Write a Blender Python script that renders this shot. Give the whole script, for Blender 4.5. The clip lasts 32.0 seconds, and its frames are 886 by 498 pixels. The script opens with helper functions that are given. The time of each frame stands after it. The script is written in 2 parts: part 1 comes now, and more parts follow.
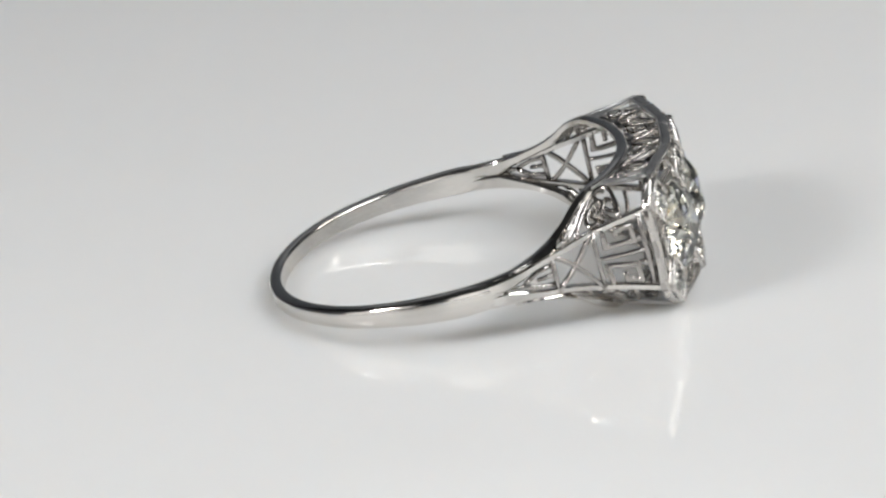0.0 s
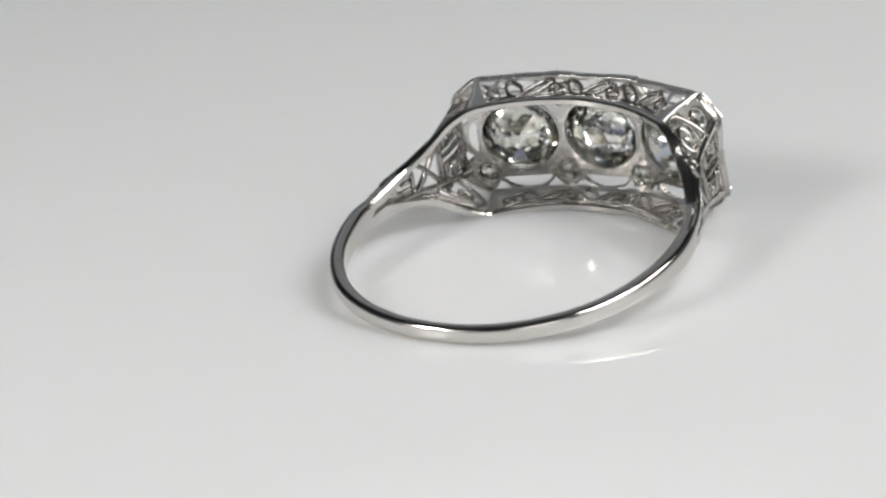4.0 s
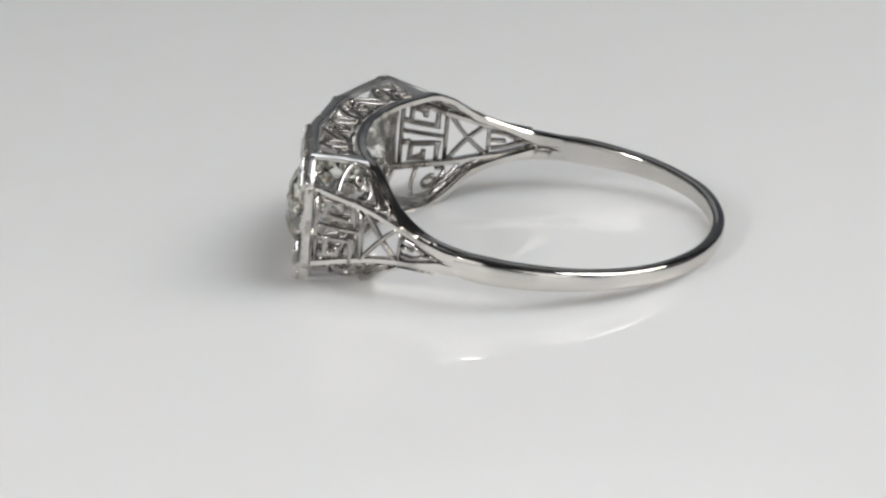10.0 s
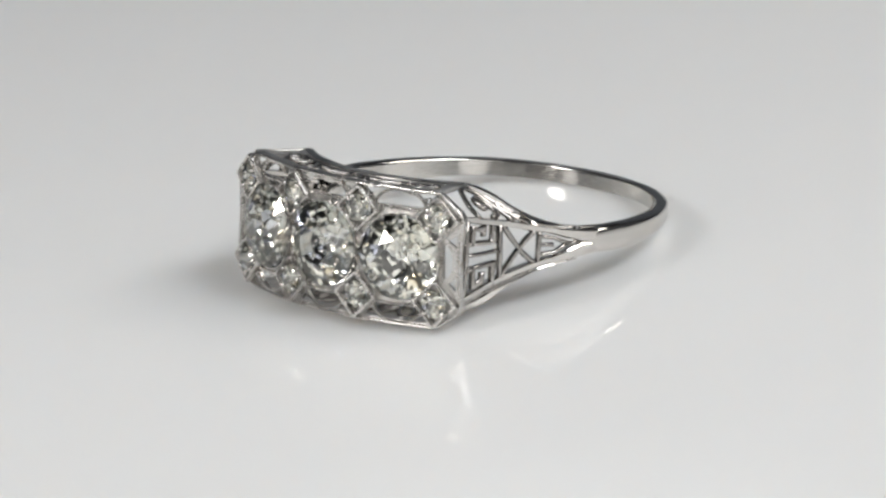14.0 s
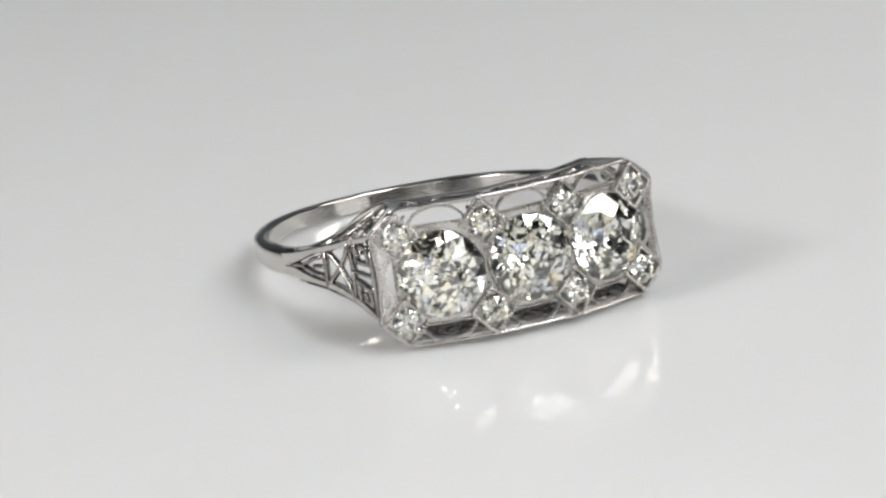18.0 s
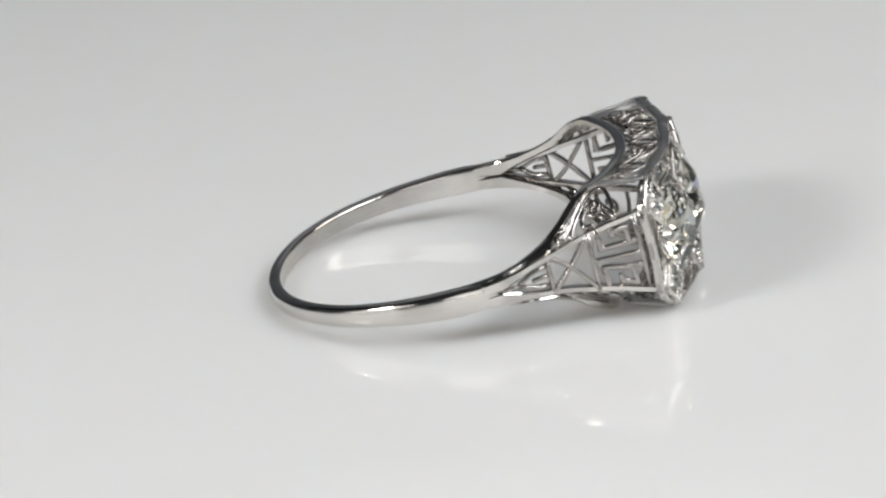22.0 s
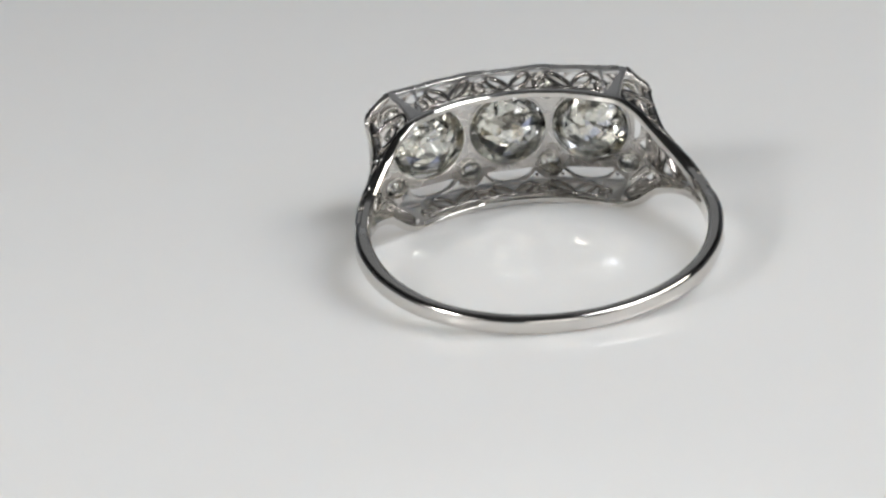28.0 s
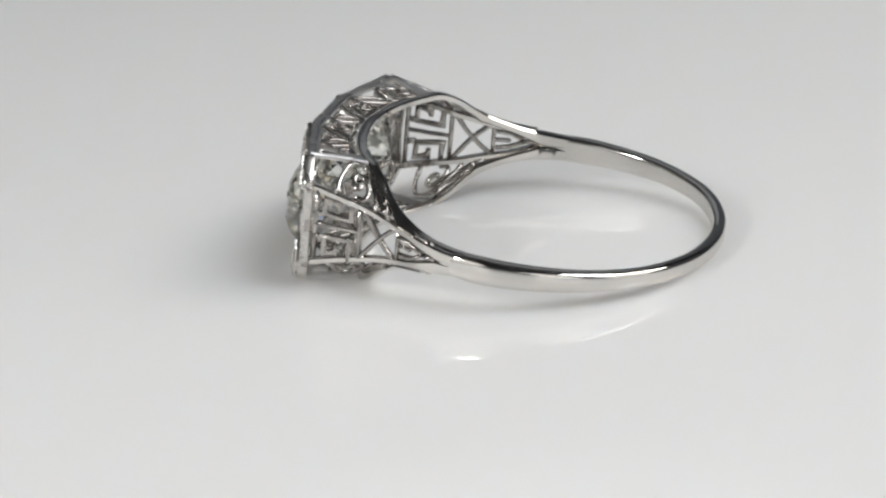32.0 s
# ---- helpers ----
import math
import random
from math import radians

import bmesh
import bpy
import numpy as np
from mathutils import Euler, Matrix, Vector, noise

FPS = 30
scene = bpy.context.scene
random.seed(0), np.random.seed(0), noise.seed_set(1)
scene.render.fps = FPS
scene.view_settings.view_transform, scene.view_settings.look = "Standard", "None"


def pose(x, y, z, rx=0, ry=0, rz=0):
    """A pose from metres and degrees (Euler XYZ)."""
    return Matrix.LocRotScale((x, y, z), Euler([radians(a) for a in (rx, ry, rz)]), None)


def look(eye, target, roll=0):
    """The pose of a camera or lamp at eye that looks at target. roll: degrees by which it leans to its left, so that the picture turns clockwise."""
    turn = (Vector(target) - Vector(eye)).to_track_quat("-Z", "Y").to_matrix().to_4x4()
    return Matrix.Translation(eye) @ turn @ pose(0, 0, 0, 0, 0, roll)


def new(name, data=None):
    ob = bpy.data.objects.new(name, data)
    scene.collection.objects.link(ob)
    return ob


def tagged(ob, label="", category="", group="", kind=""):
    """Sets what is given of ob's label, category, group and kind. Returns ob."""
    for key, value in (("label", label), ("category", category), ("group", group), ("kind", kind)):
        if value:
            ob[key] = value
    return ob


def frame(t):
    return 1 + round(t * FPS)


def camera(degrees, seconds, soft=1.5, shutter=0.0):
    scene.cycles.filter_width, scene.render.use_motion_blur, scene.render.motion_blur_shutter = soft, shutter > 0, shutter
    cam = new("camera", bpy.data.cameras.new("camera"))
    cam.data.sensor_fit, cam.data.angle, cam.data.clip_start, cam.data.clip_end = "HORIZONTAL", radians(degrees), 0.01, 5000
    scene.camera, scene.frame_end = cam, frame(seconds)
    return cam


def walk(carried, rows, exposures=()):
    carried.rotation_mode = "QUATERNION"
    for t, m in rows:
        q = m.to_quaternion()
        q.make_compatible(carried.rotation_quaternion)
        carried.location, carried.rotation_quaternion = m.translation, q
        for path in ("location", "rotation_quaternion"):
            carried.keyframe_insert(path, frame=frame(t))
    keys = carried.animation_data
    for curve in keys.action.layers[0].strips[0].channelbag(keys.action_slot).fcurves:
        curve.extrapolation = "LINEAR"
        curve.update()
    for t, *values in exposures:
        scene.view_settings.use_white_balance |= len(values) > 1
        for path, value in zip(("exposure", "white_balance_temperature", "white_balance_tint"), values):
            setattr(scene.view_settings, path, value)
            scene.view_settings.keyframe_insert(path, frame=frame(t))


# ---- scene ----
cam = camera(11.5, 32.0, soft=2.55)

# The camera stands still, 23 cm from the ring, looking down about 20 degrees.
PITCH, ROLL, DIST = radians(20.28), -4.73, 0.2332
RIGHT, UP, AHEAD = Vector((1, 0, 0)), Vector((0, math.sin(PITCH), math.cos(PITCH))), Vector((0, math.cos(PITCH), -math.sin(PITCH)))
EYE = (-0.01137 * RIGHT - 0.0106 * UP - AHEAD) * DIST + Vector((0, 0, 0.0035))
walk(cam, [(0.0, look(EYE, EYE + AHEAD, ROLL)), (32.0, look(EYE, EYE + AHEAD, ROLL))], [(0.0, 0.03), (2.0, -0.02), (5.0, 0.0), (9.0, 0.0), (12.0, -0.03), (17.0, 0.03), (19.0, -0.03), (22.0, 0.01), (24.0, -0.01), (27.0, -0.04), (29.0, -0.03), (32.0, 0.02)])

# ---------------------------------------------------------------- light
world = bpy.data.worlds.new("room_air")
world.use_nodes = True
world.node_tree.nodes["Background"].inputs[0].default_value = (0.9, 0.95, 1.0, 1)
world.node_tree.nodes["Background"].inputs[1].default_value = 0.05
scene.world = world


def area_lamp(name, eye, target, size, power, colour):
    data = bpy.data.lights.new(name, "AREA")
    data.shape, data.size, data.energy, data.color = "DISK", size, power, colour
    ob = new(name, data)
    ob.matrix_world = look(eye, target)
    return ob


def polar(azimuth, elevation, dist):
    a, b = radians(azimuth), radians(elevation)
    return (dist * math.cos(b) * math.sin(a), -dist * math.cos(b) * math.cos(a), dist * math.sin(b))


area_lamp("lamp_right", polar(90, 42, 0.25), (0, 0, 0), 0.09, 0.155, (1.0, 0.95, 0.89))
area_lamp("lamp_left", polar(-60, 35, 0.24), (0, 0, 0), 0.05, 0.25, (1.0, 0.985, 0.97))
area_lamp("softbox", polar(58, 52, 0.33), (0, -0.02, 0), 0.18, 0.41, (0.975, 0.985, 1.0))
area_lamp("lamp_front", polar(6, 15, 0.6), (0, 0, 0), 0.34, 0.32, (1.0, 0.985, 0.96))
# Unseen disc behind the ring, added to brighten the decks.
area_lamp("fill_back", polar(180, 43, 0.5), (0, 0, 0), 0.34, 0.055, (0.94, 0.97, 1.0))
area_lamp("light_tent_right", polar(54, 17, 0.5), (0, 0, 0), 0.36, 0.28, (1.0, 0.985, 0.96))
area_lamp("light_tent_left", polar(-54, 17, 0.5), (0, 0, 0), 0.36, 0.28, (1.0, 0.985, 0.96))
area_lamp("ceiling_light", (0.42, -0.25, 0.88), (0.2, -0.1, 0), 0.5, 4.3, (0.91, 0.955, 1.0))


# ---------------------------------------------------------------- materials
def material(name, base, rough, metal=0.0, scale=2000.0, bump=0.02, tint=0.04, ior=1.45, dent=0.0, depth=0.0):
    """A surface with fine grain and broad wear; scale: grains a metre; dent: uneven polish; depth: how far light spreads under it."""
    m = bpy.data.materials.new(name)
    m.use_nodes = True
    tree = m.node_tree
    b = tree.nodes["Principled BSDF"]
    b.inputs["Metallic"].default_value, b.inputs["IOR"].default_value = metal, ior
    co = tree.nodes.new("ShaderNodeTexCoord")
    fine, broad = tree.nodes.new("ShaderNodeTexNoise"), tree.nodes.new("ShaderNodeTexNoise")
    fine.inputs["Scale"].default_value, broad.inputs["Scale"].default_value = scale, scale / 9
    fine.inputs["Detail"].default_value, broad.inputs["Detail"].default_value = 4, 3
    for n in (fine, broad):
        tree.links.new(co.outputs["Object"], n.inputs["Vector"])
    ramp = tree.nodes.new("ShaderNodeMapRange")
    ramp.inputs[1].default_value, ramp.inputs[2].default_value = 0.3, 0.7
    ramp.inputs[3].default_value, ramp.inputs[4].default_value = rough * 0.75, rough * 1.3
    tree.links.new(broad.outputs[0], ramp.inputs[0])
    tree.links.new(ramp.outputs[0], b.inputs["Roughness"])
    mix = tree.nodes.new("ShaderNodeMix")
    mix.data_type = "RGBA"
    mix.inputs["A"].default_value = (*[c * (1 - tint) for c in base], 1)
    mix.inputs["B"].default_value = (*[min(1, c * (1 + tint)) for c in base], 1)
    tree.links.new(broad.outputs[0], mix.inputs["Factor"])
    tree.links.new(mix.outputs["Result"], b.inputs["Base Color"])
    relief = tree.nodes.new("ShaderNodeBump")
    relief.inputs["Strength"].default_value, relief.inputs["Distance"].default_value = bump, 0.00005
    tree.links.new(fine.outputs[0], relief.inputs["Height"])
    if dent:
        uneven = tree.nodes.new("ShaderNodeBump")
        uneven.inputs["Strength"].default_value, uneven.inputs["Distance"].default_value = dent, 0.0001
        tree.links.new(broad.outputs[0], uneven.inputs["Height"])
        tree.links.new(uneven.outputs[0], relief.inputs["Normal"])
    if depth:
        b.inputs["Subsurface Weight"].default_value, b.inputs["Subsurface Scale"].default_value = 0.85, depth
        b.inputs["Subsurface Radius"].default_value = (1.0, 0.95, 0.9)
    tree.links.new(relief.outputs[0], b.inputs["Normal"])
    return m


def diamond_material(name, tone):
    """Clear, faintly warm stone, its coloured fire painted into the glass."""
    m = bpy.data.materials.new(name)
    m.use_nodes = True
    tree = m.node_tree
    tree.nodes.remove(tree.nodes["Principled BSDF"])
    out = tree.nodes["Material Output"]
    g = tree.nodes.new("ShaderNodeBsdfGlass")
    g.inputs["IOR"].default_value, g.inputs["Roughness"].default_value = 2.36, 0.0
    # Fire is painted in: glass colour varies by facet normal, without dispersion.
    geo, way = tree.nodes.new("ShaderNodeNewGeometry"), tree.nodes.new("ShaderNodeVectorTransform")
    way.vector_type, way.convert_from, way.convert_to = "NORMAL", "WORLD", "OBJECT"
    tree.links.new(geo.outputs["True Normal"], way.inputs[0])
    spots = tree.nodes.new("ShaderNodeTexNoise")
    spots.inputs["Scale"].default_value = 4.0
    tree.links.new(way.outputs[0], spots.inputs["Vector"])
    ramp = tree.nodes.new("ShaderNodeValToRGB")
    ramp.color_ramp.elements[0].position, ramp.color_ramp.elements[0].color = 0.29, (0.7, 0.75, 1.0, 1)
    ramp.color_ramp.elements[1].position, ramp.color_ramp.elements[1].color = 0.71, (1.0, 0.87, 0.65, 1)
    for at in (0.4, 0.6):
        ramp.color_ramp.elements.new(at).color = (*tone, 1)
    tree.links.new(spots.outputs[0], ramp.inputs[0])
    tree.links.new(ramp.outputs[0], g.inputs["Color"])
    tree.links.new(g.outputs[0], out.inputs["Surface"])
    return m


BAND = material("polished_band_metal", (0.67, 0.65, 0.62), 0.09, 1.0, 5000, 0.1, 0.05, dent=0.22)
# Base set dark to carry the shade and patina inside the head's filigree.
DIM_METAL = material("white_metal", (0.42, 0.40, 0.38), 0.16, 1.0, 7000, 0.3, 0.1, dent=0.3)
POLISHED = material("polished_white_metal", (0.72, 0.70, 0.675), 0.1, 1.0, 6000, 0.14, 0.06, dent=0.6)
GRAINED = material("grained_white_metal", (0.64, 0.62, 0.595), 0.26, 1.0, 7000, 0.5, 0.12, dent=0.3)
SATIN = material("satin_white_metal", (0.66, 0.655, 0.65), 0.36, 1.0, 7000, 0.35, 0.1)
CRISP = (BAND, POLISHED, SATIN)  # edges left sharp by the file
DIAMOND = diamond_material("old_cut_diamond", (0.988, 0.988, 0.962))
ACRYLIC = material("white_acrylic", (0.78, 0.78, 0.77), 0.02, 0.0, 900, 0.0, 0.01, 1.5, depth=0.006)
# North lighter; other walls and ceiling darkened to give the metal dark reflections.
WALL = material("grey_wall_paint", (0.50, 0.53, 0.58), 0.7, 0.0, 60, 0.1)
SHADE = material("darkened_wall_grey", (0.3, 0.3, 0.31), 0.7, 0.0, 60, 0.1)
CEILING = material("darkened_ceiling_grey", (0.12, 0.12, 0.12), 0.8, 0.0, 60, 0.1)


# ---------------------------------------------------------------- mesh helpers
def mesh_from(name, bm, mat, smooth=True, k=1.0):
    bmesh.ops.recalc_face_normals(bm, faces=bm.faces)
    if k != 1.0:
        bmesh.ops.scale(bm, vec=(k, k, k), verts=bm.verts)
    data = bpy.data.meshes.new(name)
    bm.to_mesh(data)
    bm.free()
    data.materials.append(mat)
    for p in data.polygons:
        p.use_smooth = smooth
    if smooth and mat in CRISP:
        data.set_sharp_from_angle(angle=radians(36))
    return data


def part(name, bm, mat, parent, label="", smooth=True, wear=1.0):
    """One part, drawn in millimetres, its lines a little uneven as worn handwork is."""
    for v in bm.verts:
        v.co += (noise.noise_vector(v.co * 0.7) * 0.05 + noise.noise_vector(v.co * 2.3 + Vector((9, 4, 2))) * 0.012) * wear
    ob = new(name, mesh_from(name, bm, mat, smooth, 0.001))
    ob.parent = parent
    return tagged(ob, label)


def slab(name, x0, y0, z0, x1, y1, z1, mat):
    bm = bmesh.new()
    bmesh.ops.create_cube(bm, size=1)
    bmesh.ops.scale(bm, vec=(x1 - x0, y1 - y0, z1 - z0), verts=bm.verts)
    bmesh.ops.translate(bm, vec=((x0 + x1) / 2, (y0 + y1) / 2, (z0 + z1) / 2), verts=bm.verts)
    return tagged(new(name, mesh_from(name, bm, mat, False)), kind="structure")


# Section of a bar: rounded rectangle, unit half sizes.
SECTION = [(-1, -0.62), (-0.66, -1), (0.66, -1), (1, -0.62), (1, 0.62), (0.66, 1), (-0.66, 1), (-1, 0.62)]


def smooth_path(points, steps=6):
    """A Catmull-Rom curve through the points."""
    pts = [Vector(p) for p in points]
    ext = [2 * pts[0] - pts[1], *pts, 2 * pts[-1] - pts[-2]]
    out = []
    for i in range(1, len(ext) - 2):
        a, b, c, d = ext[i - 1:i + 3]
        for j in range(steps):
            t = j / steps
            out.append(0.5 * (2 * b + (c - a) * t + (2 * a - 5 * b + 4 * c - d) * t * t + (3 * b - a - 3 * c + d) * t ** 3))
    out.append(pts[-1])
    return out


def bar(bm, path, normals, width, depth, closed=False):
    """A bar along a path: width across the normal, depth along it; both may be functions of 0..1."""
    pts, n = [Vector(p) for p in path], len(path)
    rings = []
    for i, p in enumerate(pts):
        a = pts[(i - 1) % n] if closed or i else p
        b = pts[(i + 1) % n] if closed or i < n - 1 else p
        t = (b - a).normalized()
        nor = Vector(normals[i] if isinstance(normals, list) else normals)
        nor = (nor - t * nor.dot(t)).normalized()
        side = t.cross(nor)
        w = width(i / (n - 1)) if callable(width) else width[i] if isinstance(width, list) else width
        w /= max(0.62, abs((b - p).normalized().dot(t))) if b != p else 1.0  # full width round a corner
        d = depth(i / (n - 1)) if callable(depth) else depth
        rings.append([bm.verts.new(p + side * (x * w / 2) + nor * (y * d / 2)) for x, y in SECTION])
    k = len(SECTION)
    for i in range(n if closed else n - 1):
        r, q = rings[i], rings[(i + 1) % n]
        for j in range(k):
            bm.faces.new((r[j], r[(j + 1) % k], q[(j + 1) % k], q[j]))
    if not closed:
        bm.faces.new(rings[0])
        bm.faces.new(rings[-1][::-1])


def bead(bm, p, r):
    bmesh.ops.create_icosphere(bm, subdivisions=1, radius=r, matrix=Matrix.Translation(p))


# ---------------------------------------------------------------- room
# Unseen walls and low ceiling, added; they shape what the metal reflects.
slab("table_surface", -1.2, -1.2, -0.02, 1.2, 1.2, 0.0, ACRYLIC)
slab("wall_north", -1.2, 1.2, -0.02, 1.2, 1.25, 0.9, WALL)
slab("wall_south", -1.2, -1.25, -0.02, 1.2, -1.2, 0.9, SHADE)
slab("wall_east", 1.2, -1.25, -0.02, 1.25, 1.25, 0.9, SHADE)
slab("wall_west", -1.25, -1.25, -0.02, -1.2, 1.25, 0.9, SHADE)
slab("ceiling", -1.25, -1.25, 0.9, 1.25, 1.25, 0.95, CEILING)

# ---------------------------------------------------------------- ring
# Its own space, in millimetres: x to the head, y along the head, z along the finger.
ring = tagged(new("diamond_ring"), "white metal filigree ring with three large diamonds, lying flat", "ring")
CX, LONG, BROAD = -1.8, 9.28, 8.91
DECK = 3.05


def plate(y, z, d=0.0):
    """A point on the face of the head, d above it: three flat facets, one to each large stone."""
    v = abs(y) - 2.25
    return Vector((10.24 - 0.15 * (v + math.sqrt(v * v + 0.08)), y, z * 1.075 - 0.25)) + plate_normal(y) * d


def plate_slope(y):
    v = abs(y) - 2.25
    return math.copysign(0.15 * (1 + v / math.sqrt(v * v + 0.08)), y)


def plate_normal(y):
    return Vector((1, plate_slope(y), 0)).normalized()


def bore(phi, z, d=0.0):
    """A point on the finger hole at phi degrees from the head, d outside it; squarish at the back."""
    if math.cos(radians(phi)) < 0:
        d += 0.24 * math.cos(radians(phi)) ** 2 + 0.18 * math.sin(radians(2 * phi)) ** 2
        z += 0.06 * math.sin(radians(2 * phi)) ** 2
    return Vector((CX + (LONG + d) * math.cos(radians(phi)), (BROAD + d) * math.sin(radians(phi)), z))


def lerp(table, x):
    for (a, p), (b, q) in zip(table, table[1:]):
        if x <= b:
            t = max(0.0, (x - a) / (b - a))
            return p + (q - p) * t
    return table[-1][1]


def eased(table):
    """The table drawn out as a smooth curve."""
    pts = smooth_path([(a, b, 0) for a, b in table], 8)
    return [(p.x, p.y) for p in pts]


SIDE_Y = eased([(-1.6, 9.68), (0.0, 9.53), (1.5, 9.17), (3.0, 8.6), (5.0, 7.98), (6.5, 7.82), (8.6, 7.75)])
SIDE_H = eased([(-1.6, 0.48), (0.0, 0.64), (1.5, 0.83), (3.2, 1.1), (5.4, 1.6), (8.6, 2.22)])


def side(u, f, s, d=0.0):
    """A point on a shoulder's outer face: u to the head, f = -1..1 across it, s its side."""
    return Vector((u, s * (lerp(SIDE_Y, u) + d), f * lerp(SIDE_H, u) * (1.0 if f > 0 else 1 + 0.15 * max(0.0, (u - 4) / 4.5))))


def side_normal(u, s):
    return Vector((-(lerp(SIDE_Y, u + 0.2) - lerp(SIDE_Y, u - 0.2)) / 0.4, s, 0)).normalized()


def flip(v, s, q):
    return Vector((v[0], v[1] * s, v[2] * q))


# The band round the finger.
bm = bmesh.new()
rows = []
for i in range(121):
    phi = 76.5 + 207 * i / 120
    back = (1 - math.cos(2 * math.pi * i / 120)) / 2
    h = low = 0.5 + 0.24 * (1 - back) ** 3 - 0.12 * max(0.0, 1 - min(i, 120 - i) / 7)
    t = 0.86 - 0.2 * back - 0.14 * max(0.0, 1 - min(i, 120 - i) / 10)
    sunk = 0.2 * max(0.0, 1 - min(i, 120 - i) / 5)
    rows.append([bm.verts.new(bore(phi, z, r)) for r, z in (
        (sunk, -low * 0.86), (sunk, -low * 0.78), (sunk, h * 0.62), (sunk, h * 0.76), (0.03 + sunk, h * 0.86), (0.12, h * 0.96), (0.25, h), (t - 0.3, h * 0.99), (t - 0.15, h * 0.92), (t - 0.05, h * 0.78), (t - 0.01, h * 0.58),
        (t, h * 0.3), (t, -low * 0.1), (t, -low * 0.5), (t - 0.05, -low * 0.75), (t - 0.2, -low), (0.15, -low))])
for a, b in zip(rows, rows[1:]):
    for j in range(len(a)):
        bm.faces.new((a[j], a[(j + 1) % len(a)], b[(j + 1) % len(a)], b[j]))
bm.faces.new(rows[0]), bm.faces.new(rows[-1])
part("shank", bm, BAND, ring, "thin polished white metal band", wear=0.35)

# Inner rim: an arch over the finger on each face, running down into the band.
RIM_Z = eased([(30, DECK), (37, DECK), (45, 2.58), (52, 1.85), (60, 1.22), (70, 0.74), (80, 0.53), (92, 0.44)])


def rim_point(phi, d=0.25):
    return bore(phi, DECK if abs(phi) < 37 else lerp(RIM_Z, abs(phi)), d)


for q in (1, -1):
    path, nor, wide = [], [], []
    for i in range(-45, 46):
        p = rim_point(i * 2, 0.27)
        top = p.z + 0.2
        low = min(top - 0.4, max(0.0, (p.x - 0.5) * 0.4)) if p.x < 4 else top - 0.4
        drop = 0.44 * max(0.0, min(1.0, (26 - abs(i)) / 8)) if q < 0 else 0.0
        path.append(Vector((p.x, p.y, q * ((top + low) / 2 + drop))))
        nor.append(Vector((p.x - CX, p.y, 0)).normalized())
        wide.append(top - low)
    bm = bmesh.new()
    bar(bm, path, nor, wide, 0.5)
    part("inner_rim", bm, BAND, ring, wear=0.5)

# Shoulder rails: from the band to the corners of the head, parting at a point.
def rail_gap(u):
    """Half the opening between the two rails."""
    return max(0.0, min(lerp(SIDE_H, u) - 0.34, (u - 0.7) * 0.36))


for s in (1, -1):
    for q in (1, -1):
        us = [-1.4 + 9.9 * i / 50 for i in range(51)]
        mid = [(lerp(SIDE_H, u) + rail_gap(u)) / 2 for u in us]
        wide = lambda t: lerp(SIDE_H, -1.4 + 9.9 * t) - rail_gap(-1.4 + 9.9 * t)
        bm = bmesh.new()
        bar(bm, [side(u, q * m / lerp(SIDE_H, u), s, -0.27 - 0.12 * max(0.0, -u)) for u, m in zip(us, mid)], [side_normal(u, s) for u in us], wide, 0.5)
        part("shoulder_rail", bm, BAND, ring, wear=0.5)


# Pierced sheets: an outline and its holes, filled, bent to shape and given thickness.
def round_hole(x, y, r, n=40):
    return [(x + r * math.cos(2 * math.pi * k / n), y + r * math.sin(2 * math.pi * k / n)) for k in range(n)]


def pierced(name, outline, holes, bend, thick, mat, label=""):
    """bend(x, y, d) gives the point at depth d of the sheet."""
    bm = bmesh.new()
    loops = []
    for poly in (outline, *holes):
        vs = [bm.verts.new((x, y, 0)) for x, y in poly]
        loops.append([bm.edges.new((vs[k - 1], vs[k])) for k in range(len(vs))])
    bmesh.ops.triangle_fill(bm, use_beauty=True, use_dissolve=False, edges=bm.edges[:])
    flat = [(v.co.x, v.co.y) for v in bm.verts]
    faces = [[v.index for v in f.verts] for f in bm.faces] if not bm.verts.index_update() else []
    rims = [[(e.verts[0].index, e.verts[1].index) for e in loop] for loop in loops]
    bm.free()
    out = bmesh.new()
    top = [out.verts.new(bend(x, y, 0.0)) for x, y in flat]
    low = [out.verts.new(bend(x, y, -thick)) for x, y in flat]
    for f in faces:
        out.faces.new([top[i] for i in f])
        out.faces.new([low[i] for i in reversed(f)])
    for loop in rims:
        for a, b in loop:
            out.faces.new((top[a], top[b], low[b], low[a]))
    return part(name, out, mat, ring, label, False)


BIG, SMALL = 2.24, 0.72
BIGS = [(-4.57, 0.0), (0.0, 0.0), (4.57, 0.0)]
SMALLS = [(y, q * z) for q in (1, -1) for y, z in ((-6.55, 2.06), (-2.26, 2.12), (2.26, 2.12), (6.55, 2.06))]

# Face of the head.
def soft_outline(corners, r=0.28, n=4):
    out = []
    for k, c in enumerate(corners):
        p, c, d = Vector(corners[k - 1]), Vector(c), Vector(corners[(k + 1) % len(corners)])
        a, b = c + (p - c).normalized() * r, c + (d - c).normalized() * r
        for i in range(n + 1):
            t = i / n
            out.append(a.lerp(c, t).lerp(c.lerp(b, t), t))
        steps = int((d - c).length / 0.5)
        end = d + (c - d).normalized() * r
        out += [b.lerp(end, i / steps) for i in range(1, steps)]
    return [tuple(p) for p in out]


face_outline = soft_outline([(6.6, 3.3), (-6.4, 3.3), (-7.8, 2.25), (-7.58, 0), (-7.8, -2.25), (-6.4, -3.3), (6.6, -3.3), (7.95, -2.3), (7.7, 0), (7.95, 2.3)], 0.38)
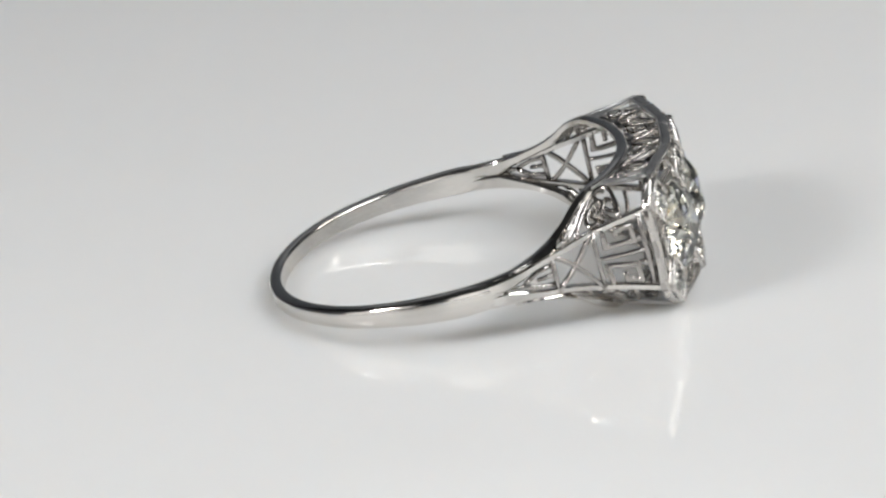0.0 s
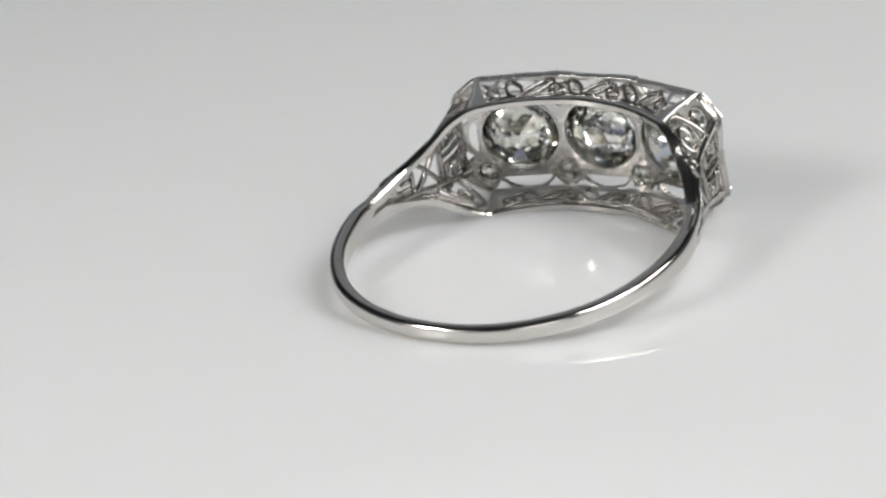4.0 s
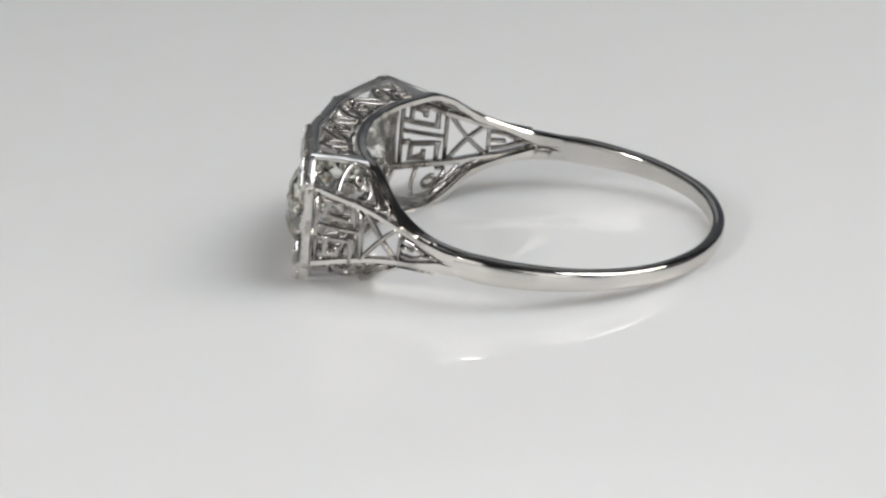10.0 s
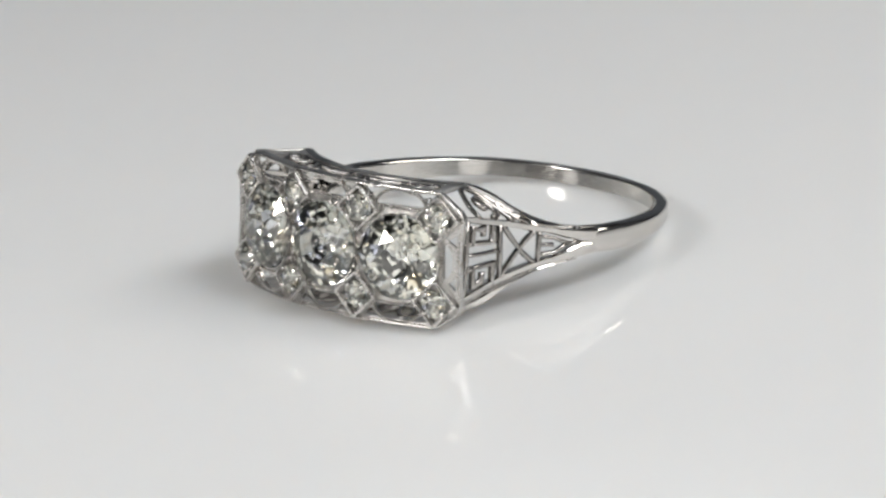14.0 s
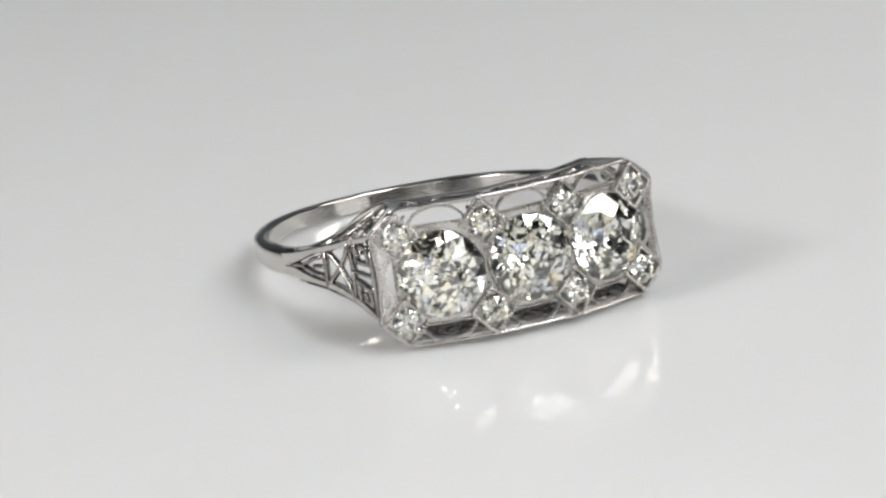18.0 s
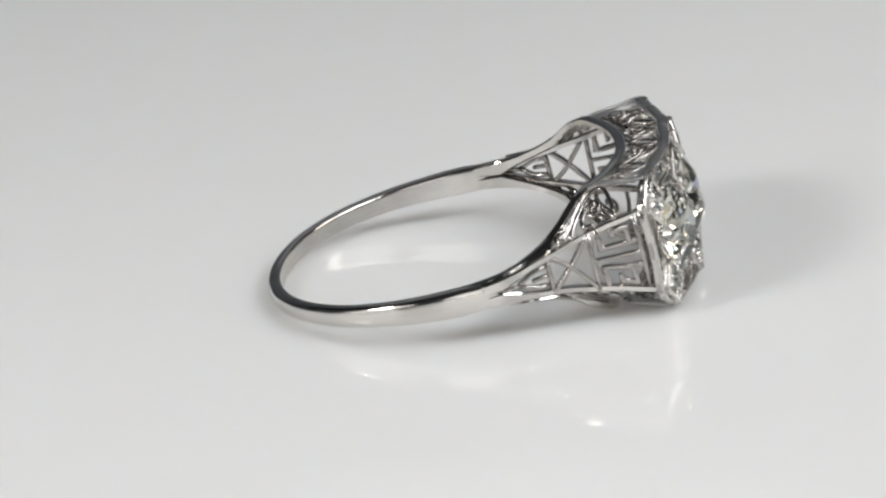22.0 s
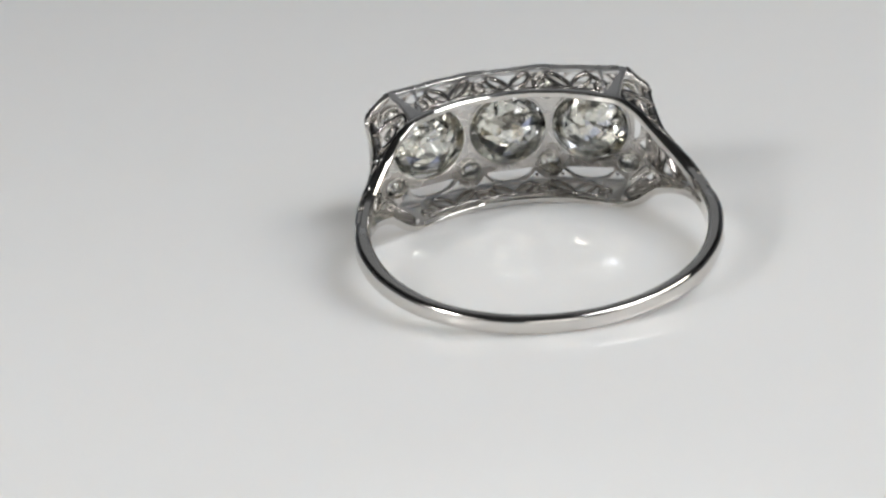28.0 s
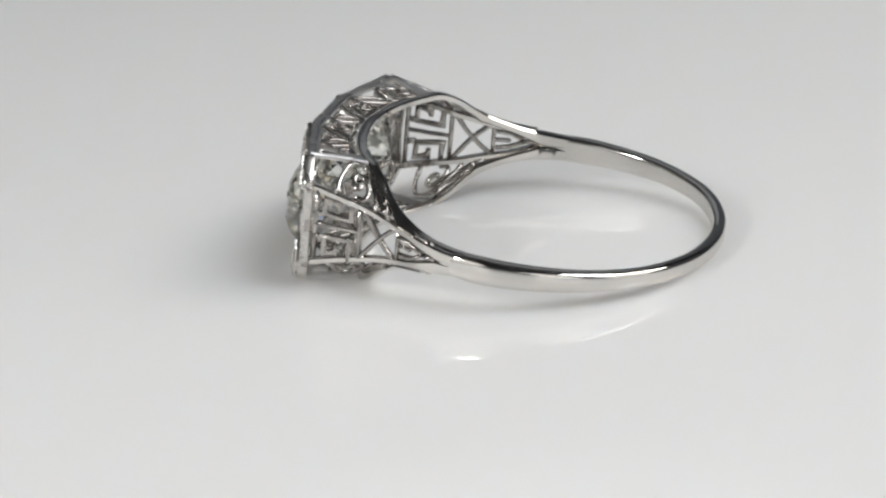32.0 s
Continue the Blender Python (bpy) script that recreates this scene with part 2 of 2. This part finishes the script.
holes = [round_hole(y, z, 2.13) for y, z in BIGS] + [round_hole(y, z, 0.55, 20) for y, z in SMALLS]
# Each large stone has an opening beside it, straight along the stone and bowed to the rim, with a small three-sided one at either end.
BOW = [(1.3 * math.cos(a), 0.73 * math.sin(a)) for a in (math.pi * k / 12 for k in range(13))]
for q in (1, -1):
    for y in (-4.47, 0.0, 4.47):
        holes.append([(y + a, q * (2.42 + b)) for a, b in BOW])
        for f in (1, -1):
            holes.append([(y + f * a, q * b) for a, b in ((0.85, 3.18), (1.95, 3.18), (1.46, 2.6))])
ENDS = {1: 7.7, -1: 7.58}
for s in (1, -1):
    holes.append([(s * (6.88 + (ENDS[s] - 7.24) * math.sin(a)), 0.86 * math.cos(a)) for a in (math.pi * k / 10 for k in range(11))])
    for q in (1, -1):
        holes.append([(s * 7.12, q * 1.02), (s * (ENDS[s] - 0.12), q * 0.72), (s * (ENDS[s] - 0.1), q * 1.36)])
pierced("head_face", face_outline, holes, lambda y, z, d: plate(y, z, d), 0.2, GRAINED, "bowed pierced white metal face plate")

# Rim of the face: a bowed octagon.
outline = [plate(y, z, -0.1) for y, z in face_outline]
bm = bmesh.new()
bar(bm, outline, [plate_normal(p.y) for p in outline], 0.15, 0.46, True)
part("head_rim", bm, GRAINED, ring)
for s in (1, -1):
    bm = bmesh.new()
    bar(bm, [plate(s * (ENDS[s] + 0.03 + 0.21 * (1 - k / 4) ** 2), 2.1 - 4.2 * k / 8, -0.18) for k in range(9)], plate_normal(s * 7.8), 0.16, 0.36)
    part("end_band", bm, DIM_METAL, ring)


# Side galleries: flat pierced decks between the face's edge and the inner arch.
def deck_xy(y, r):
    """Across the deck at y: r = 0 at the arch, 1 at the face."""
    phi = math.asin(max(-1, min(1, y / (BROAD + 0.25))))
    inner = CX + (LONG + 0.25) * math.cos(phi)
    return inner + (plate(y, 0).x - 0.05 - inner) * r


saw = random.Random(8)  # sawn by hand: no line quite true
GY = 5.5
deck_outline = [(y, deck_xy(y, 0)) for y in [GY - 2 * GY * i / 24 for i in range(25)]]
deck_outline += [(y, deck_xy(y, 0.98)) for y in [-6.4 + 12.95 * i / 30 for i in range(31)]]
LACE = 5.0  # half the length of the opening in a deck
edge = [(-LACE + LACE * k / 20, 0.86) for k in range(41)] + [(LACE - LACE * k / 20, 0.13) for k in range(41)]
holes = [[(y, deck_xy(y, b)) for y, b in edge]]
for f in (1, -1):
    holes.append([(f * y, deck_xy(y, b)) for y, b in ((5.14, 0.22), (5.18, 0.84), (6.15, 0.87))])


def deck(y, x, d, q):
    """The decks flare a little from the arch to the face."""
    inner = deck_xy(y, 0)
    r = (x - inner) / (deck_xy(y, 1) - inner)
    return Vector((x, y, q * (DECK + 0.08 + d + (r * 0.24 if q > 0 else 0.42 + r * 0.26))))


for q in (1, -1):
    pierced("side_gallery", deck_outline, holes, lambda y, x, d, q=q: deck(y, x, d, q), 0.2, SATIN, "flat white metal deck with open leaf filigree")

# Palmettes in wire that fill the openings of the decks: petals round a stem, with rings between them.
def loop(cx, cy, rx, ry, lean=0.0, n=14):
    out = []
    for k in range(n):
        a = 2 * math.pi * k / n
        x, y = rx * math.cos(a), ry * math.sin(a)
        out.append((cx + x * math.cos(lean) - y * math.sin(lean), cy + (x * math.sin(lean) + y * math.cos(lean)) * 0.8))
    return out


PETALS = [loop(0.36, 0.52, 0.2, 0.56, -0.62), loop(-0.36, 0.52, 0.2, 0.56, 0.62)]
STEMS = [[(0.05, 0.1), (0.5, 0.16), (0.95, 0.1)], [(0.6, 0.95), (0.82, 0.72), (0.98, 0.66)]]
MOTIF = LACE / 3
for q in (1, -1):
    for centre in (-2 * MOTIF, 0.0, 2 * MOTIF):
        def laid(points):
            return [deck(centre + a * MOTIF, deck_xy(centre + a * MOTIF, 0.1 + 0.78 * b), -0.13, q) for a, b in points]

        for petal in PETALS:
            bm = bmesh.new()
            bar(bm, laid([(a + saw.uniform(-0.015, 0.015), b + saw.uniform(-0.015, 0.015)) for a, b in petal]), Vector((0, 0, q)), 0.2, 0.24, True)
            part("petal", bm, DIM_METAL, ring)
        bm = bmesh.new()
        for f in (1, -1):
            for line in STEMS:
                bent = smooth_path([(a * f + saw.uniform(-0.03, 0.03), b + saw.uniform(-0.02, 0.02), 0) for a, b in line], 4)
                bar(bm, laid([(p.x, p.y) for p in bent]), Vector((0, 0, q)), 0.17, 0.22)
        part("leaf_filigree", bm, DIM_METAL, ring)
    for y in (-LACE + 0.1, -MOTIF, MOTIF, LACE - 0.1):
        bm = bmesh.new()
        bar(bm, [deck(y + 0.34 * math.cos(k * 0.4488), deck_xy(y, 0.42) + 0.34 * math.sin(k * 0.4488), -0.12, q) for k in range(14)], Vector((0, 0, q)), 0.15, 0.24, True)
        part("filigree_ring", bm, DIM_METAL, ring)


# Shoulders: key fret, cross and pointed tracery between the rails.
def tracery(name, lines, s, width=0.24, depth=0.32):
    bm = bmesh.new()
    for line in lines:
        line = [(u + saw.uniform(-0.08, 0.08), f + saw.uniform(-0.04, 0.04)) for u, f in line]
        pts = []
        for (u0, f0), (u1, f1) in zip(line, line[1:]):
            k = max(2, int(abs(u1 - u0) / 0.4) + 1)
            pts += [(u0 + (u1 - u0) * i / k, f0 + (f1 - f0) * i / k) for i in range(k)]
        pts.append(line[-1])
        bar(bm, [side(u, f, s, -0.02 - depth / 2) for u, f in pts], [side_normal(u, s) for u, f in pts], width, depth)
    return part(name, bm, DIM_METAL, ring)


for s in (1, -1):
    tracery("fret_frame", [[(7.98, -0.95), (7.98, 0.95)], [(5.5, -0.95), (5.5, 0.95)]], s, 0.25)
    tracery("fret_frame", [[(5.55, 0.0), (7.98, 0.0)]], s, 0.2)
    for q in (1, -1):
        cell = lambda a, b, q=q: (5.5 + 2.48 * a, q * (0.03 + 0.92 * b))
        tracery("key_fret", [[cell(*p) for p in ((0.2, 0.98), (0.2, 0.3), (0.8, 0.3), (0.8, 0.74), (0.48, 0.74), (0.48, 0.54))], [cell(*p) for p in ((0.8, 0.3), (1.0, 0.3))]], s, 0.28)
    tracery("cross_bar", [[(5.45, 0.92), (3.2, -0.88)]], s, 0.25)
    tracery("cross_bar", [[(5.45, -0.92), (3.2, 0.88)]], s, 0.25)
    tracery("cross_bar", [[(3.15, -0.9), (3.15, 0.9)]], s, 0.25)
    tracery("point_tracery", [[(3.1, 0.46), (2.3, 0.4), (1.6, 0.05)], [(3.1, -0.46), (2.3, -0.4), (1.6, -0.05)], [(1.6, 0.0), (0.8, 0.0)], [(3.1, 0.0), (2.35, 0.0)]], s, 0.21)

# Corner panels: scrollwork between the rails and the inner rim.
EDGE_TOP = smooth_path([(8.95, 6.5, 3.3), (7.2, 5.95, 3.2), (5.75, 5.62, 3.08)], 6)[:-1] + [rim_point(p, 0.35) for p in range(38, 72, 3)]
EDGE_LOW = [side(8.5 - 7.6 * i / (len(EDGE_TOP) - 1), 0.95, 1, -0.1) for i in range(len(EDGE_TOP))]


def corner(a, b, q=1):
    p = corner_at(a, b)
    return p if q > 0 else Vector((p.x, p.y, p.z + 0.45 * max(0.0, 1 - 2 * a) * (1 - 0.3 * b)))


def corner_at(a, b):
    i = min(len(EDGE_TOP) - 1.001, max(0.0, a * (len(EDGE_TOP) - 1)))
    k, t = int(i), i - int(i)
    return EDGE_TOP[k].lerp(EDGE_TOP[k + 1], t).lerp(EDGE_LOW[k].lerp(EDGE_LOW[k + 1], t), b)


def corner_normal(a, b):
    n = (corner(a + 0.03, b) - corner(a - 0.03, b)).cross(corner(a, 1.0) - corner(a, 0.0))
    return n.normalized() * (1 if n.y > 0 else -1)


SPIRAL = [(0.385 + 0.1 * k * math.cos(a), 0.54 + 0.34 * k * math.sin(a)) for k, a in ((1 - 0.056 * i, 1.9 - 0.5 * i) for i in range(17))]
CORNER_LINES = [("scroll", SPIRAL, 0.25), ("panel_arch", [(0.2, 0.97), (0.235, 0.5), (0.31, 0.12), (0.4, 0.06), (0.49, 0.2), (0.53, 0.6), (0.51, 0.97)], 0.23),
                ("lobe", [(0.6 + 0.035 * math.cos(i * 0.7), 0.55 + 0.26 * math.sin(i * 0.7)) for i in range(10)], 0.21), ("panel_bar", [(0.54, 0.03), (0.57, 0.3), (0.62, 0.97)], 0.2),
                ("panel_bar", [(0.02, 0.02), (0.02, 0.98)], 0.2)]
EDGE_BAR = [(0.01 + 0.5 * i / 12, 0.0) for i in range(13)]
for s in (1, -1):
    for q in (1, -1):
        for name, line, w in CORNER_LINES + [("panel_edge", EDGE_BAR, 0.15)]:
            pts = [(p.x, p.y) for p in smooth_path([(a, b, 0) for a, b in line], 3)] if name != "panel_edge" else line
            bm = bmesh.new()
            bar(bm, [flip(corner(a, b, q), s, q) for a, b in pts], [flip(corner_normal(a, b), s, q) for a, b in pts], w, 0.22)
            part(name, bm, DIM_METAL if name != "panel_edge" else SATIN, ring)

# Webs: the solid feet of the shoulders, where the corner panels run out into the band.
def web(s, q, start=0.69, na=12, nb=4, thick=0.3):
    bm = bmesh.new()
    sheets = []
    for depth in (0.14, 0.14 - thick):
        sheets.append([[bm.verts.new(flip(corner(start + (0.99 - start) * i / na, 0.04 + 0.92 * j / nb, q) + corner_normal(start + (0.99 - start) * i / na, 0.04 + 0.92 * j / nb) * depth, s, q))
                        for j in range(nb + 1)] for i in range(na + 1)])
    for sheet in sheets:
        for i in range(na):
            for j in range(nb):
                bm.faces.new((sheet[i][j], sheet[i + 1][j], sheet[i + 1][j + 1], sheet[i][j + 1]))
    border = [(i, 0) for i in range(na)] + [(na, j) for j in range(nb)] + [(i, nb) for i in range(na, 0, -1)] + [(0, j) for j in range(nb, 0, -1)]
    for (a, b), (c, d) in zip(border, border[1:] + border[:1]):
        bm.faces.new((sheets[0][a][b], sheets[0][c][d], sheets[1][c][d], sheets[1][a][b]))
    return bm


for s in (1, -1):
    for q in (1, -1):
        part("shoulder_web", web(s, q), BAND, ring, wear=0.5)

# Stones: old European cut.
def stone(r, seed):
    """An old European cut, its facets a little uneven."""
    bm, rnd = bmesh.new(), random.Random(seed)
    ring_at = lambda rad, z, n, off: [bm.verts.new((z * r, rad * r * math.cos((k + off) * 2 * math.pi / n), rad * r * math.sin((k + off) * 2 * math.pi / n))) for k in range(n)]
    table, star = ring_at(0.45, 0.34, 8, 0), ring_at(0.73, 0.225, 8, 0.5)
    top, low = ring_at(1.0, 0.03, 16, 0), ring_at(1.0, -0.03, 16, 0)
    upper, pav, culet = ring_at(0.69, -0.315, 16, 0.5), ring_at(0.37, -0.595, 8, 0.5), ring_at(0.09, -0.81, 8, 0)
    for v in bm.verts:
        v.co += Vector([rnd.uniform(-0.025, 0.025) * r for _ in range(3)])
    f = bm.faces.new
    f(table)
    for k in range(8):
        n = (k + 1) % 8
        f((table[k], star[k], table[n]))
        f((table[k], star[k - 1], top[2 * k], star[k]))
        f((star[k], top[2 * k], top[2 * k + 1]))
        f((star[k], top[2 * k + 1], top[(2 * k + 2) % 16]))
        f((pav[k], upper[2 * k + 1], upper[2 * k]))
        f((pav[k], upper[2 * k], pav[k - 1]))
        f((pav[k - 1], upper[2 * k], upper[2 * k - 1]))
        f((pav[k - 1], culet[k], pav[k]))
        f((pav[k], culet[n], culet[k]))
    for k in range(16):
        f((upper[k], low[k], low[(k + 1) % 16]))
        f((upper[k - 1], upper[k], low[k]))
        f((top[k], low[k], low[(k + 1) % 16], top[(k + 1) % 16]))
    f(culet)
    return bm


def placed(ob, y, z, d, turn):
    p, a = plate(y, z, d), math.atan(plate_slope(y))
    ob.matrix_basis = Matrix.Translation(p * 0.001) @ pose(0, 0, 0, 0, 0, math.degrees(a)) @ pose(0, 0, 0, turn)


def collar(r, n):
    """The raised edge that holds a round stone, in the stone's space."""
    bm = bmesh.new()
    path = [Vector((0.04, (r + 0.03) * math.cos(2 * math.pi * k / n), (r + 0.03) * math.sin(2 * math.pi * k / n))) for k in range(n)]
    bar(bm, path, Vector((1, 0, 0)), 0.07, 0.3, True)
    return bm


def collar_grain(r, beads):
    bm = bmesh.new()
    for k in range(beads):
        a = 2 * math.pi * k / beads
        bead(bm, Vector((0.22, (r + 0.03) * math.cos(a), (r + 0.03) * math.sin(a))), 0.068)
    return bm


def square_corners(h):
    return [Vector((0.02, h * math.cos(k * math.pi / 2), h * math.sin(k * math.pi / 2))) for k in range(4)]


def square_seat(h):
    """A square collar on its corner."""
    bm = bmesh.new()
    pts = square_corners(h)
    bar(bm, [pts[k].lerp(pts[(k + 1) % 4], t / 6) for k in range(4) for t in range(6)], Vector((1, 0, 0)), 0.15, 0.32, True)
    return bm


def square_grain(h):
    bm = bmesh.new()
    pts = square_corners(h)
    for k in range(4):
        for t in range(9):
            bead(bm, pts[k].lerp(pts[(k + 1) % 4], (t + 0.5) / 9) + Vector((0.16, 0, 0)), 0.1)
    return bm


def claw():
    bm = bmesh.new()
    bmesh.ops.create_icosphere(bm, subdivisions=2, radius=0.15)
    bmesh.ops.scale(bm, vec=(0.9, 1, 1), verts=bm.verts)
    return bm


def grain(name, paths, gap=0.19, r=0.085, lift=0.05):
    """Rows of fine beads on the face of the head."""
    for path in paths:
        bm = bmesh.new()
        left = 0.0
        for (y0, z0), (y1, z1) in zip(path, path[1:]):
            a, b = plate(y0, z0, lift), plate(y1, z1, lift)
            length, t = (b - a).length, left
            while t < length:
                bead(bm, a.lerp(b, t / length), r)
                t += gap
            left = t - length
        part(name, bm, POLISHED, ring)


for y in (-4.47, 0.0, 4.47):
    for q in (1, -1):
        grain("milgrain", [[(y + 1.06 * a, q * (2.43 + 1.06 * b)) for a, b in BOW]], 0.18, 0.085)
        grain("milgrain", [[(y - 1.25, q * 2.33), (y + 1.25, q * 2.33)]], 0.19, 0.095)
grain("milgrain", [[(s * 6.82, 1.1), (s * 6.82, -1.1)] for s in (1, -1)], 0.17, 0.08)

grain("edge_grain", [[(y * 0.987, z * 0.985) for y, z in face_outline + face_outline[:1]]], 0.22, 0.085, 0.0)

# Beads raised from the face between the stones.
rnd = random.Random(4)
spots = []
for _ in range(6000):
    y, z = rnd.uniform(-6.6, 6.6), rnd.uniform(-3.0, 3.0)
    clear = all(math.hypot(y - a, z - b) > BIG + 0.12 for a, b in BIGS) and all(abs(y - a) + abs(z - b) > 1.3 for a, b in SMALLS)
    for centre in (-4.4, 0.0, 4.4):
        clear = clear and not (abs(y - centre) < 1.45 and abs(z) > 2.15)
    if clear and all(math.hypot(y - a, z - b) > 0.2 for a, b in spots):
        spots.append((y, z))
bm = bmesh.new()
bead(bm, (0, 0, 0), 0.115)
bead_data = mesh_from("setting_bead", bm, POLISHED, True, 0.001)
for y, z in spots:
    ob = new("setting_bead", bead_data)
    ob.parent, ob.location = ring, plate(y, z, 0.06) * 0.001

collar_data = mesh_from("bezel", collar(BIG, 48), POLISHED, True, 0.001)
collar_grain_data = mesh_from("milgrain", collar_grain(BIG, 64), POLISHED, True, 0.001)
seat_data = mesh_from("square_seat", square_seat(SMALL * 1.64), GRAINED, True, 0.001)
seat_grain_data = mesh_from("milgrain", square_grain(SMALL * 1.64), POLISHED, True, 0.001)
claw_data = mesh_from("claw", claw(), POLISHED, True, 0.001)


def under(name, data, parent, at=(0, 0, 0)):
    ob = new(name, data)
    ob.parent, ob.location = parent, at
    return ob


for y, z in BIGS:
    ob = under("bezel", collar_data, ring)
    placed(ob, y, z, 0.02, 0)
    under("milgrain", collar_grain_data, ob)
for y, z in SMALLS:
    ob = under("square_seat", seat_data, ring)
    placed(ob, y, z, 0.16, 0)
    under("milgrain", seat_grain_data, ob)
    for k in range(4):
        a = (k + 0.5) * math.pi / 2
        under("claw", claw_data, ob, (0.00022, 0.00066 * math.cos(a), 0.00066 * math.sin(a)))
# Rings behind the plate that hold the stones from the back.
def back_collar(r, n):
    bm = bmesh.new()
    bar(bm, [Vector((0, r * math.cos(2 * math.pi * k / n), r * math.sin(2 * math.pi * k / n))) for k in range(n)], Vector((1, 0, 0)), 0.1, 0.2, True)
    return bm


big_back = mesh_from("back_collar", back_collar(2.17, 40), POLISHED, True, 0.001)
small_back = mesh_from("back_collar", back_collar(0.63, 20), POLISHED, True, 0.001)
for y, z in BIGS:
    placed(under("back_collar", big_back, ring), y, z, -0.2, 0)
for y, z in SMALLS:
    placed(under("back_collar", small_back, ring), y, z, -0.28, 0)

for i, (y, z) in enumerate(BIGS):
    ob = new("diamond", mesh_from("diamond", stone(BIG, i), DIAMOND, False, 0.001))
    ob.parent = ring
    tagged(ob, "large round old-cut white diamond")
    placed(ob, y, z, 0.27, 11 + 17 * i)
for i, (y, z) in enumerate(SMALLS):
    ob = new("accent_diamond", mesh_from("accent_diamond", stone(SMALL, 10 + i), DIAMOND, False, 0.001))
    ob.parent = ring
    tagged(ob, "small round white accent diamond")
    placed(ob, y, z, 0.28, 13 * i)


def motions():
    rows = []
    for i in range(33):
        turn = 177.84 + 360 / 22.087 * (i - 11)
        rows.append((float(i), pose(0, 0, 0, 0, 0, turn) @ pose(0, -0.00231, 0.00244, 0, -9.6, 0)))
    walk(ring, rows)


motions()
